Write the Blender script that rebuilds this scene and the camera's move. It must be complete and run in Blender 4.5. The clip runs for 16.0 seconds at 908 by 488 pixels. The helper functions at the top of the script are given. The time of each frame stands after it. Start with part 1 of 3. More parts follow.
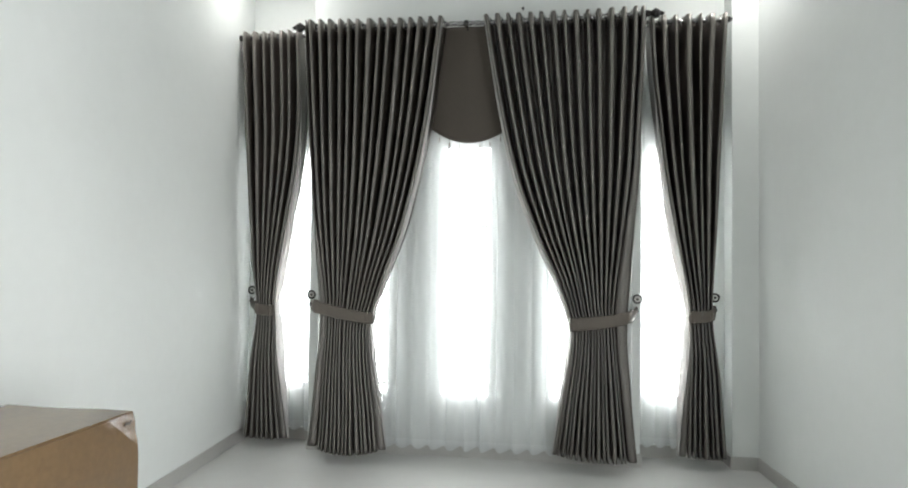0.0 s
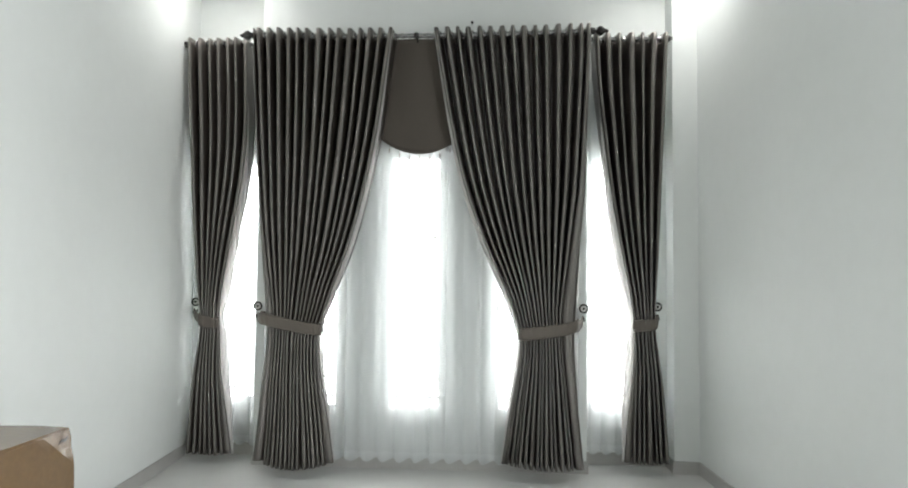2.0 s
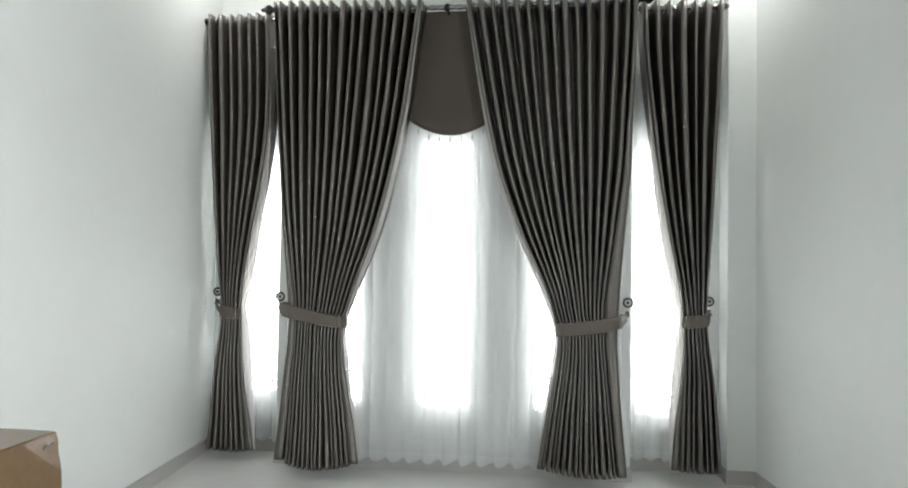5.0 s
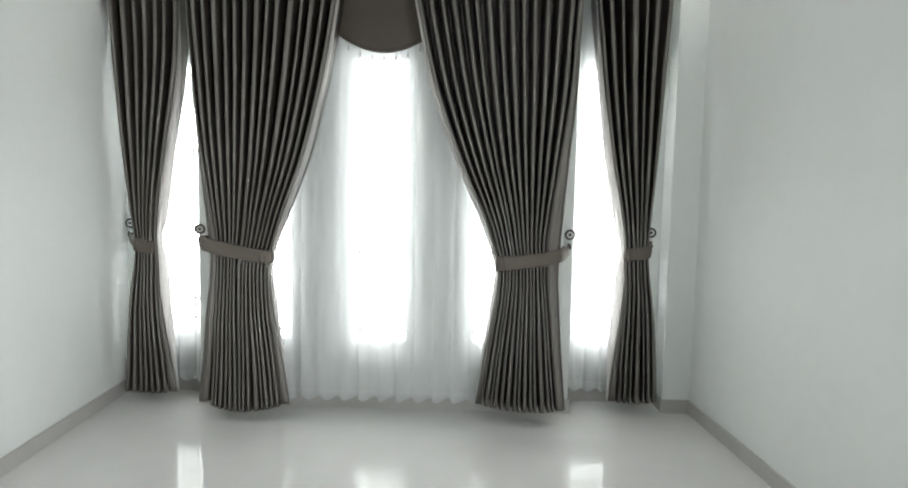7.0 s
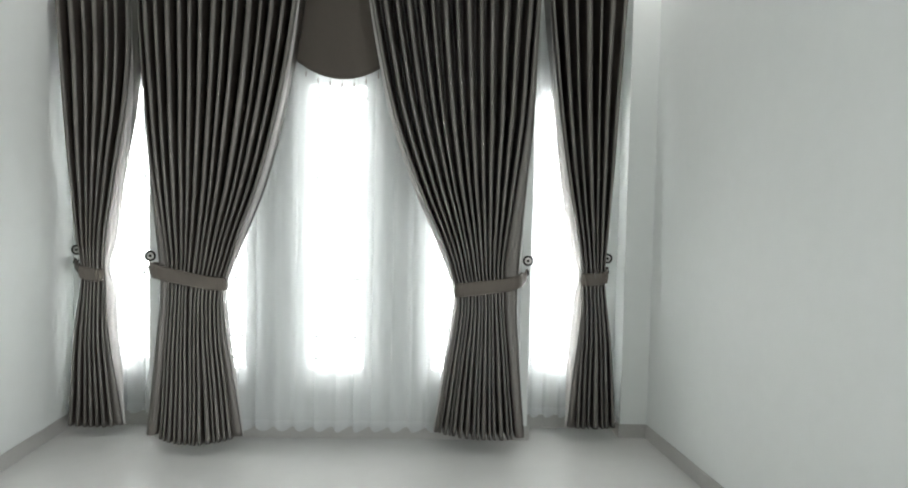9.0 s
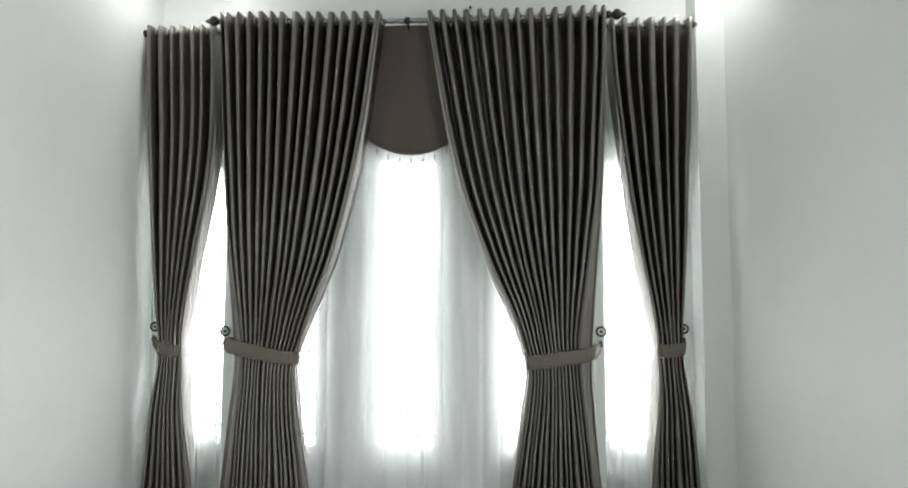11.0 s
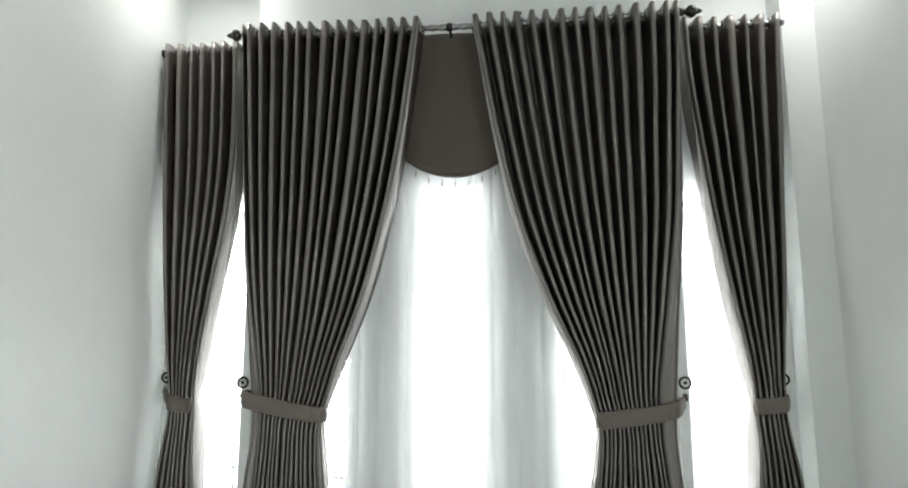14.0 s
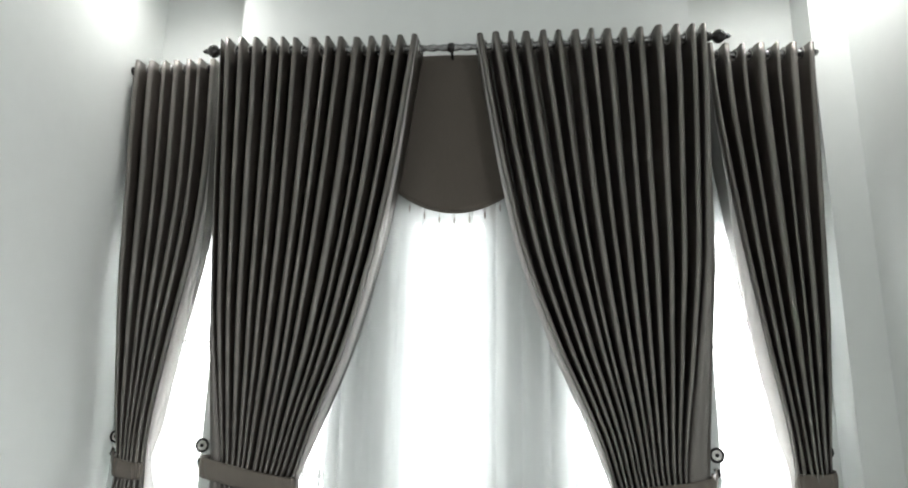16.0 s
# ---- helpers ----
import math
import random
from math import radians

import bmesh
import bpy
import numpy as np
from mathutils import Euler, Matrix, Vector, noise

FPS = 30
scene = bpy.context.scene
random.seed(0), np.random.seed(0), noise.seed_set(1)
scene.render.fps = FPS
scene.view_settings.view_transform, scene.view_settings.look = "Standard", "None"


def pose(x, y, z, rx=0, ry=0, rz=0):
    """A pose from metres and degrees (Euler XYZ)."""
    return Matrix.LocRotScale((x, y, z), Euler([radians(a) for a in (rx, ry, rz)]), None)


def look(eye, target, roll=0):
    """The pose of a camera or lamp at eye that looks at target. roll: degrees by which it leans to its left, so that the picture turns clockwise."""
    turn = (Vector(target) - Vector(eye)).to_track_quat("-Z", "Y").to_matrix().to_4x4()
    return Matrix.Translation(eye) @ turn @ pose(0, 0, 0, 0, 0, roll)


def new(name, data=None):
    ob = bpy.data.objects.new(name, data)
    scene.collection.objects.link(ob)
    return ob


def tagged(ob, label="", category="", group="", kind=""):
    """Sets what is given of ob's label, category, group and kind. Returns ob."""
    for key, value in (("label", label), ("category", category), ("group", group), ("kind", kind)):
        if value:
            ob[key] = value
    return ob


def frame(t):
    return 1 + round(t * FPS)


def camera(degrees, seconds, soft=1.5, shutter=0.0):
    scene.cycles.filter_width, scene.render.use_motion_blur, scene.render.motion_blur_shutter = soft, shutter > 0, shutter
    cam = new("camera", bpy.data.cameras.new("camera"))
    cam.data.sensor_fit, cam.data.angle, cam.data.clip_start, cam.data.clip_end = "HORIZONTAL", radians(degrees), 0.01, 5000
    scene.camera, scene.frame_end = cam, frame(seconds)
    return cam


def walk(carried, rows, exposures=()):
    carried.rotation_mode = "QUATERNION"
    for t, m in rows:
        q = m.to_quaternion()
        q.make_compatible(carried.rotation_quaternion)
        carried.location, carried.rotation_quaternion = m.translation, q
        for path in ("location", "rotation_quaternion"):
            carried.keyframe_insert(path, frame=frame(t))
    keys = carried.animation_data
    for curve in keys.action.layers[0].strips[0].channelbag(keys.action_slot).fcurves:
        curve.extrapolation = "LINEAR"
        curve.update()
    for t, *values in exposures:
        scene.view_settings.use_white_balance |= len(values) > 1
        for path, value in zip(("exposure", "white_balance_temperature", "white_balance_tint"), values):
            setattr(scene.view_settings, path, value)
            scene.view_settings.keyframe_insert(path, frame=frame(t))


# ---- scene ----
cam = camera(69.9, 16.0, soft=1.9)
PATH = [
    (0, (0.131, 0.029, 1.389), (-0.152, 2.008, 1.448), 0.7),
    (0.5, (0.124, 0.024, 1.388), (-0.069, 2.013, 1.471), 1.4),
    (1, (0.134, 0.009, 1.382), (-0.004, 2.002, 1.482), 1.2),
    (1.5, (0.138, 0.003, 1.381), (0.007, 1.997, 1.468), 1.1),
    (2, (0.125, 0.012, 1.38), (-0.001, 2.006, 1.477), 0.6),
    (2.5, (0.126, 0.021, 1.373), (-0.07, 2.009, 1.469), 0.3),
    (3, (0.106, 0.046, 1.375), (-0.192, 2.021, 1.467), -0.2),
    (3.2, (0.100, 0.067, 1.372), (-0.216, 2.040, 1.467), -0.1),
    (5.3, (0.140, 0.378, 1.386), (-0.095, 2.364, 1.432), 1.0),
    (5.5, (0.144, 0.411, 1.383), (-0.105, 2.395, 1.4), 1.2),
    (6, (0.149, 0.486, 1.459), (-0.037, 2.477, 1.398), 0.8),
    (6.5, (0.113, 0.556, 1.449), (0.011, 2.549, 1.319), 1.1),
    (7, (0.137, 0.575, 1.442), (0.083, 2.566, 1.267), 1.1),
    (7.5, (0.143, 0.588, 1.434), (0.147, 2.579, 1.244), 0.8),
    (8, (0.167, 0.595, 1.443), (0.214, 2.586, 1.264), 1.0),
    (8.5, (0.153, 0.589, 1.465), (0.237, 2.58, 1.304), 1.2),
    (9, (0.147, 0.587, 1.441), (0.214, 2.584, 1.349), 1.2),
    (9.5, (0.143, 0.592, 1.433), (0.176, 2.592, 1.419), 0.9),
    (10, (0.09, 0.591, 1.407), (0.075, 2.59, 1.472), 0.6),
    (10.2, (0.088, 0.593, 1.405), (0.039, 2.591, 1.488), 0.5),
    (12.3, (-0.050, 0.673, 1.322), (-0.164, 2.656, 1.558), 0.2),
    (12.5, (-0.055, 0.693, 1.322), (-0.158, 2.676, 1.561), 0.1),
    (13, (-0.055, 0.819, 1.315), (-0.215, 2.791, 1.608), -0.0),
    (13.5, (-0.051, 1.038, 1.32), (-0.248, 3.006, 1.618), -0.7),
    (14, (-0.055, 1.171, 1.342), (-0.267, 3.135, 1.652), 0.0),
    (14.5, (-0.052, 1.27, 1.352), (-0.254, 3.239, 1.641), 0.3),
    (15, (-0.092, 1.404, 1.368), (-0.3, 3.366, 1.696), 0.8),
    (15.5, (-0.139, 1.528, 1.379), (-0.33, 3.476, 1.789), 0.9),
    (16, (-0.143, 1.582, 1.399), (-0.319, 3.523, 1.849), 1.0),
]
walk(cam, [(t, look(eye, target, roll)) for t, eye, target, roll in PATH])

# ---- world, sun and large lights ----
world = bpy.data.worlds.new("sky")
scene.world = world
world.use_nodes = True
wn = world.node_tree.nodes
sky = wn.new("ShaderNodeTexSky")
sky.sky_type, sky.sun_disc = "NISHITA", False
sky.sun_elevation, sky.sun_rotation = radians(62), radians(170)
world.node_tree.links.new(sky.outputs[0], wn["Background"].inputs[0])
wn["Background"].inputs[1].default_value = 0.10

sun = new("sun", bpy.data.lights.new("sun", "SUN"))
sun.data.energy, sun.data.angle, sun.data.color = 1.2, radians(12), (1, 0.96, 0.9)
sun.matrix_world = look((0.5, -3, 8), (0, 0, 0))

WINDOW_POWER, FILL_POWER, DOWNLIGHT_POWER = 29, 106, 34
DAY = (0.985, 1.0, 0.99)


def area_lamp(name, m, w, h, power, color, spread=180):
    ob = new(name, bpy.data.lights.new(name, "AREA"))
    ob.data.shape, ob.data.size, ob.data.size_y, ob.data.energy, ob.data.color = "RECTANGLE", w, h, power, color
    ob.matrix_world = m
    ob.data.spread = radians(spread)
    return ob


# ---- plan (metres) ----
CENTRE_Y, SIDE_Y = 4.69, 4.94          # faces of the projecting middle wall and of the two recesses
MID_X0, MID_X1 = -1.614, 0.777         # middle wall's ends
COL_X, COL_Y = 1.398, 4.745            # column in the corner
CEIL = 3.75
# unseen end wall, set far back to weaken frontal light on the folds
BACK_Y = -8.5
SILL, HEAD = 0.385, 2.28
LEFT_SLOPE, RIGHT_SLOPE = 0.065, 0.07


def left_x(y):
    return -2.215 + LEFT_SLOPE * (SIDE_Y - y)


def right_x(y):
    return 1.576 + RIGHT_SLOPE * (COL_Y - y)


MIDDLE_WINDOWS = ((-1.455, -0.985), (-0.668, -0.237), (0.115, 0.585))
LEFT_WINDOW, RIGHT_WINDOW = (-2.01, -1.690), (0.805, 1.175)


# ---- materials ----
def material(name, base, rough=0.6, metal=0.0, spread=0.12, scale=(3, 60), bump=0.05, bump_scale=200, spec=0.5,
             sheen=0.0, coat=0.0, per_piece=0.0, stretch=(1, 1, 1), dark=None, ior=1.5, tint=(1, 1, 1)):
    """Principled surface with variation at two scales and a fine relief."""
    m = bpy.data.materials.new(name)
    m.use_nodes = True
    n, l = m.node_tree.nodes, m.node_tree.links
    p = n["Principled BSDF"]
    tex = n.new("ShaderNodeTexCoord")
    mp = n.new("ShaderNodeMapping")
    mp.inputs["Scale"].default_value = stretch
    l.new(tex.outputs["Object"], mp.inputs[0])
    big, small = n.new("ShaderNodeTexNoise"), n.new("ShaderNodeTexNoise")
    big.inputs["Scale"].default_value, small.inputs["Scale"].default_value = scale
    big.inputs["Detail"].default_value = small.inputs["Detail"].default_value = 4
    mix = n.new("ShaderNodeMath")
    mix.operation = "MULTIPLY_ADD"
    mix.inputs[1].default_value = 0.35
    l.new(mp.outputs[0], big.inputs["Vector"])
    l.new(mp.outputs[0], small.inputs["Vector"])
    l.new(small.outputs[0], mix.inputs[0])
    l.new(big.outputs[0], mix.inputs[2])
    ramp = n.new("ShaderNodeValToRGB")
    lo = dark or tuple(c * (1 - spread) for c in base)
    hi = tuple(min(1, c * (1 + spread)) for c in base)
    ramp.color_ramp.elements[0].position, ramp.color_ramp.elements[0].color = 0.42, (*lo, 1)
    ramp.color_ramp.elements[1].position, ramp.color_ramp.elements[1].color = 0.92, (*hi, 1)
    l.new(mix.outputs[0], ramp.inputs[0])
    col = ramp.outputs[0]
    if per_piece:
        info, hsv, mul = n.new("ShaderNodeObjectInfo"), n.new("ShaderNodeHueSaturation"), n.new("ShaderNodeMapRange")
        mul.inputs[3].default_value, mul.inputs[4].default_value = 1 - per_piece, 1 + per_piece
        l.new(info.outputs["Random"], mul.inputs[0])
        l.new(mul.outputs[0], hsv.inputs["Value"])
        l.new(col, hsv.inputs["Color"])
        col = hsv.outputs[0]
    l.new(col, p.inputs["Base Color"])
    rr = n.new("ShaderNodeMapRange")
    rr.inputs[3].default_value, rr.inputs[4].default_value = max(0.02, rough * 0.88), min(1, rough * 1.12)
    l.new(big.outputs[0], rr.inputs[0])
    l.new(rr.outputs[0], p.inputs["Roughness"])
    p.inputs["Metallic"].default_value = metal
    p.inputs["IOR"].default_value = ior
    p.inputs["Specular Tint"].default_value = (*tint, 1)
    p.inputs["Specular IOR Level"].default_value = spec
    p.inputs["Sheen Weight"].default_value = sheen
    p.inputs["Coat Weight"].default_value, p.inputs["Coat Roughness"].default_value = coat, 0.22
    if bump:
        bt, b = n.new("ShaderNodeTexNoise"), n.new("ShaderNodeBump")
        bt.inputs["Scale"].default_value = bump_scale
        b.inputs["Strength"].default_value, b.inputs["Distance"].default_value = bump, 0.01
        l.new(mp.outputs[0], bt.inputs["Vector"])
        l.new(bt.outputs[0], b.inputs["Height"])
        l.new(b.outputs[0], p.inputs["Normal"])
    return m


def weave(m, pitch, strength):
    """Adds a fine cloth weave to a material's relief."""
    n, l = m.node_tree.nodes, m.node_tree.links
    tex, w1, w2, add, b = (n.new("ShaderNodeTexCoord"), n.new("ShaderNodeTexWave"), n.new("ShaderNodeTexWave"),
                           n.new("ShaderNodeMath"), n.new("ShaderNodeBump"))
    w1.bands_direction, w2.bands_direction = "Z", "X"
    for w in (w1, w2):
        w.inputs["Scale"].default_value, w.inputs["Distortion"].default_value = pitch, 0.6
        l.new(tex.outputs["Object"], w.inputs[0])
    l.new(w1.outputs["Fac"], add.inputs[0])
    l.new(w2.outputs["Fac"], add.inputs[1])
    b.inputs["Strength"].default_value, b.inputs["Distance"].default_value = strength, 0.002
    l.new(add.outputs[0], b.inputs["Height"])
    old = n["Principled BSDF"].inputs["Normal"]
    if old.links:
        l.new(old.links[0].from_socket, b.inputs["Normal"])
    l.new(b.outputs[0], old)
    return m


def voile(name, color, clear, glow):
    """Thin cloth: partly open weave, partly light passing through the threads."""
    m = bpy.data.materials.new(name)
    m.use_nodes = True
    n, l = m.node_tree.nodes, m.node_tree.links
    n.remove(n["Principled BSDF"])
    tr, tl, df = n.new("ShaderNodeBsdfTransparent"), n.new("ShaderNodeBsdfTranslucent"), n.new("ShaderNodeBsdfDiffuse")
    a, b = n.new("ShaderNodeMixShader"), n.new("ShaderNodeMixShader")
    tex, noise_a, mr = n.new("ShaderNodeTexCoord"), n.new("ShaderNodeTexNoise"), n.new("ShaderNodeMapRange")
    mp = n.new("ShaderNodeMapping")
    mp.inputs["Scale"].default_value = (9, 9, 0.5)
    noise_a.inputs["Scale"].default_value, noise_a.inputs["Detail"].default_value = 2.5, 5
    mr.inputs[3].default_value, mr.inputs[4].default_value = clear * 0.9, clear * 1.1
    l.new(tex.outputs["Object"], mp.inputs[0])
    l.new(mp.outputs[0], noise_a.inputs["Vector"])
    l.new(noise_a.outputs[0], mr.inputs[0])
    for s in (tl, df):
        s.inputs[0].default_value = (*color, 1)
    a.inputs[0].default_value = glow
    l.new(df.outputs[0], a.inputs[1])
    l.new(tl.outputs[0], a.inputs[2])
    l.new(mr.outputs[0], b.inputs[0])
    l.new(a.outputs[0], b.inputs[1])
    l.new(tr.outputs[0], b.inputs[2])
    l.new(b.outputs[0], n["Material Output"].inputs[0])
    return m


def glass(name):
    m = bpy.data.materials.new(name)
    m.use_nodes = True
    p = m.node_tree.nodes["Principled BSDF"]
    p.inputs["Base Color"].default_value = (0.95, 0.98, 0.97, 1)
    p.inputs["Transmission Weight"].default_value, p.inputs["Roughness"].default_value, p.inputs["IOR"].default_value = 1, 0.0, 1.45
    return m


def glowing(name, color, strength):
    m = bpy.data.materials.new(name)
    m.use_nodes = True
    p = m.node_tree.nodes["Principled BSDF"]
    p.inputs["Emission Color"].default_value, p.inputs["Emission Strength"].default_value = (*color, 1), strength
    return m


WALL = material("white_wall_paint", (0.80, 0.825, 0.81), 0.55, spread=0.03, scale=(0.9, 14), bump=0.04, bump_scale=90)
CEILING = material("ceiling_paint", (0.84, 0.85, 0.84), 0.8, spread=0.03, scale=(1, 12), bump=0.03, bump_scale=70)
FLOOR = material("polished_floor_tile", (0.595, 0.597, 0.583), 0.035, spread=0.05, scale=(1.3, 9), bump=0.004, bump_scale=8, spec=0.16)
SKIRTING = material("grey_skirting_tile", (0.47, 0.462, 0.445), 0.3, spread=0.08, scale=(4, 50), bump=0.02)
DRAPE = weave(material("taupe_blackout_cloth", (0.029, 0.023, 0.019), 0.36, spread=0.1, scale=(2.5, 120), bump=0.06,
                       bump_scale=14, spec=0.5, stretch=(1, 1, 0.25), ior=2.45, tint=(1, 0.955, 0.91)), 420, 0.25)
VALANCE_CLOTH = weave(material("taupe_valance_cloth", (0.096, 0.081, 0.068), 0.7, spread=0.1, scale=(2.5, 120), bump=0.05,
                               bump_scale=14, spec=0.3, stretch=(1, 1, 0.25)), 420, 0.25)
BAND = weave(material("taupe_band_cloth", (0.150, 0.128, 0.108), 0.6, spread=0.1, scale=(5, 140), bump=0.08,
                      bump_scale=40, spec=0.4, sheen=0.15), 420, 0.25)
PIPING = material("dark_taupe_piping", (0.10, 0.085, 0.072), 0.5, spread=0.1, bump=0.1)
LINING = voile("pale_lining_cloth", (0.72, 0.70, 0.69), 0.16, 0.5)
VOILE = voile("white_voile", (0.88, 0.90, 0.905), 0.37, 0.5)
HEM = voile("doubled_voile_hem", (0.86, 0.88, 0.885), 0.30, 0.42)
BLACK_METAL = material("black_lacquered_metal", (0.028, 0.026, 0.025), 0.24, 0.4, spread=0.3, scale=(20, 90), bump=0.03, spec=0.6)
POLE_METAL = material("dark_gunmetal", (0.30, 0.30, 0.30), 0.24, 0.85, spread=0.2, scale=(20, 90), bump=0.02)
RING_METAL = material("dark_nickel", (0.42, 0.41, 0.40), 0.25, 1.0, spread=0.2, scale=(30, 120), bump=0.02)
PEWTER = material("pale_pewter", (0.60, 0.59, 0.57), 0.4, 0.5, spread=0.25, scale=(60, 200), bump=0.06, bump_scale=300)
RAIL_WHITE = material("white_enamel", (0.86, 0.86, 0.85), 0.3, spread=0.03, bump=0.0)
FRAME_WHITE = material("white_aluminium", (0.78, 0.79, 0.79), 0.35, spread=0.05, scale=(6, 70), bump=0.02)
BAR_STEEL = material("grey_painted_steel", (0.30, 0.31, 0.31), 0.45, 0.3, spread=0.15, scale=(8, 90), bump=0.03)
GLASS = glass("window_glass")
BEAD = material("smoky_bead", (0.34, 0.31, 0.29), 0.15, spread=0.2, bump=0.0, spec=0.8)
CARTON = material("brown_cardboard", (0.172, 0.102, 0.043), 0.6, spread=0.28, scale=(1.6, 45), bump=0.12, bump_scale=55, spec=0.3, coat=1.0)
PAVING = material("pale_concrete", (0.42, 0.42, 0.40), 0.85, spread=0.15, scale=(0.6, 20), bump=0.1)
LAMP_GLOW = glowing("lamp_diffuser", (1, 0.98, 0.95), 12)


# ---- mesh helpers ----
def link_mesh(name, verts, faces, mat, smooth=False):
    me = bpy.data.meshes.new(name)
    me.from_pydata([tuple(v) for v in verts], [], faces)
    me.materials.append(mat)
    if smooth:
        for poly in me.polygons:
            poly.use_smooth = True
    me.update()
    return new(name, me)


def bm_object(name, bm, mat, smooth=False):
    me = bpy.data.meshes.new(name)
    bmesh.ops.recalc_face_normals(bm, faces=bm.faces)
    bm.to_mesh(me)
    bm.free()
    me.materials.append(mat)
    if smooth:
        for poly in me.polygons:
            poly.use_smooth = True
    return new(name, me)


def part(name, bm, mat, parent, label="", smooth=False):
    ob = bm_object(name, bm, mat, smooth)
    ob.parent = parent
    return tagged(ob, label)


def box(bm, x0, x1, y0, y1, z0, z1, bevel=0.0):
    made = bmesh.ops.create_cube(bm, size=1, matrix=Matrix.LocRotScale(
        ((x0 + x1) / 2, (y0 + y1) / 2, (z0 + z1) / 2), None, (x1 - x0, y1 - y0, z1 - z0)))
    if bevel:
        edges = {e for v in made["verts"] for e in v.link_edges}
        bmesh.ops.bevel(bm, geom=list(edges), offset=bevel, segments=2, affect="EDGES", profile=0.5)
    return bm


def prism(bm, corners, z0, z1):
    """Upright prism over a plan polygon."""
    low = [bm.verts.new((x, y, z0)) for x, y in corners]
    top = [bm.verts.new((x, y, z1)) for x, y in corners]
    bm.faces.new(low[::-1])
    bm.faces.new(top)
    for i in range(len(corners)):
        j = (i + 1) % len(corners)
        bm.faces.new((low[i], low[j], top[j], top[i]))
    return bm


def lathe(bm, profile, m, steps=16):
    """Turned body: profile of (radius, height) round z, laid into the pose m."""
    rings = []
    for r, h in profile:
        rings.append([bm.verts.new(m @ Vector((r * math.cos(a), r * math.sin(a), h)))
                      for a in (2 * math.pi * k / steps for k in range(steps))])
    for a, b in zip(rings, rings[1:]):
        for k in range(steps):
            bm.faces.new((a[k], a[(k + 1) % steps], b[(k + 1) % steps], b[k]))
    bm.faces.new(rings[0][::-1])
    bm.faces.new(rings[-1])
    return bm


def tube(bm, pts, r, steps=8, lobes=0, depth=0.0, turns=0.0):
    """Round bar along points; with lobes it becomes a twisted one."""
    pts = [Vector(p) for p in pts]
    rings = []
    for i, p in enumerate(pts):
        d = (pts[min(i + 1, len(pts) - 1)] - pts[max(i - 1, 0)]).normalized()
        side = d.cross(Vector((0, 0, 1)) if abs(d.z) < 0.9 else Vector((1, 0, 0))).normalized()
        up = side.cross(d)
        ring = []
        for k in range(steps):
            a = 2 * math.pi * k / steps
            rr = r + (depth * math.cos(lobes * (a + turns * i)) if lobes else 0)
            ring.append(bm.verts.new(p + side * (rr * math.cos(a)) + up * (rr * math.sin(a))))
        rings.append(ring)
    for a, b in zip(rings, rings[1:]):
        for k in range(steps):
            bm.faces.new((a[k], a[(k + 1) % steps], b[(k + 1) % steps], b[k]))
    bm.faces.new(rings[0][::-1])
    bm.faces.new(rings[-1])
    return bm


def torus(bm, big, small, m, steps=18, sides=8):
    rings = []
    for i in range(steps):
        a = 2 * math.pi * i / steps
        rings.append([bm.verts.new(m @ Vector(((big + small * math.cos(b)) * math.cos(a),
                                               (big + small * math.cos(b)) * math.sin(a), small * math.sin(b))))
                      for b in (2 * math.pi * k / sides for k in range(sides))])
    for i in range(steps):
        a, b = rings[i], rings[(i + 1) % steps]
        for k in range(sides):
            bm.faces.new((a[k], a[(k + 1) % sides], b[(k + 1) % sides], b[k]))
    return bm


def pierced_wall(name, x0, x1, y0, y1, openings, label):
    """Wall with openings that go right through it."""
    xs = sorted({x0, x1, *(v for o in openings for v in o)})
    bm = bmesh.new()
    for a, b in zip(xs, xs[1:]):
        if (a, b) in openings:
            box(bm, a, b, y0, y1, 0, SILL)
            box(bm, a, b, y0, y1, HEAD, CEIL)
        else:
            box(bm, a, b, y0, y1, 0, CEIL)
    bmesh.ops.remove_doubles(bm, verts=bm.verts, dist=0.0005)
    return tagged(bm_object(name, bm, WALL), label, "wall", kind="structure")


# ---- the large structure ----
THICK = 0.15
bm = bmesh.new()
prism(bm, [(left_x(BACK_Y) - 0.3, BACK_Y - 0.3), (right_x(BACK_Y) + 0.3, BACK_Y - 0.3), (right_x(4) + 0.3, 5.2), (left_x(5.2) - 0.3, 5.2)], -0.12, 0)
tagged(bm_object("floor", bm, FLOOR), "pale greige polished tile floor with mirror sheen", "floor", kind="structure")
bm = bmesh.new()
prism(bm, [(left_x(BACK_Y) - 0.3, BACK_Y - 0.3), (right_x(BACK_Y) + 0.3, BACK_Y - 0.3), (right_x(4) + 0.3, 5.2), (left_x(5.2) - 0.3, 5.2)], CEIL, CEIL + 0.12)
tagged(bm_object("ceiling", bm, CEILING), "plain white painted ceiling", "ceiling", kind="structure")

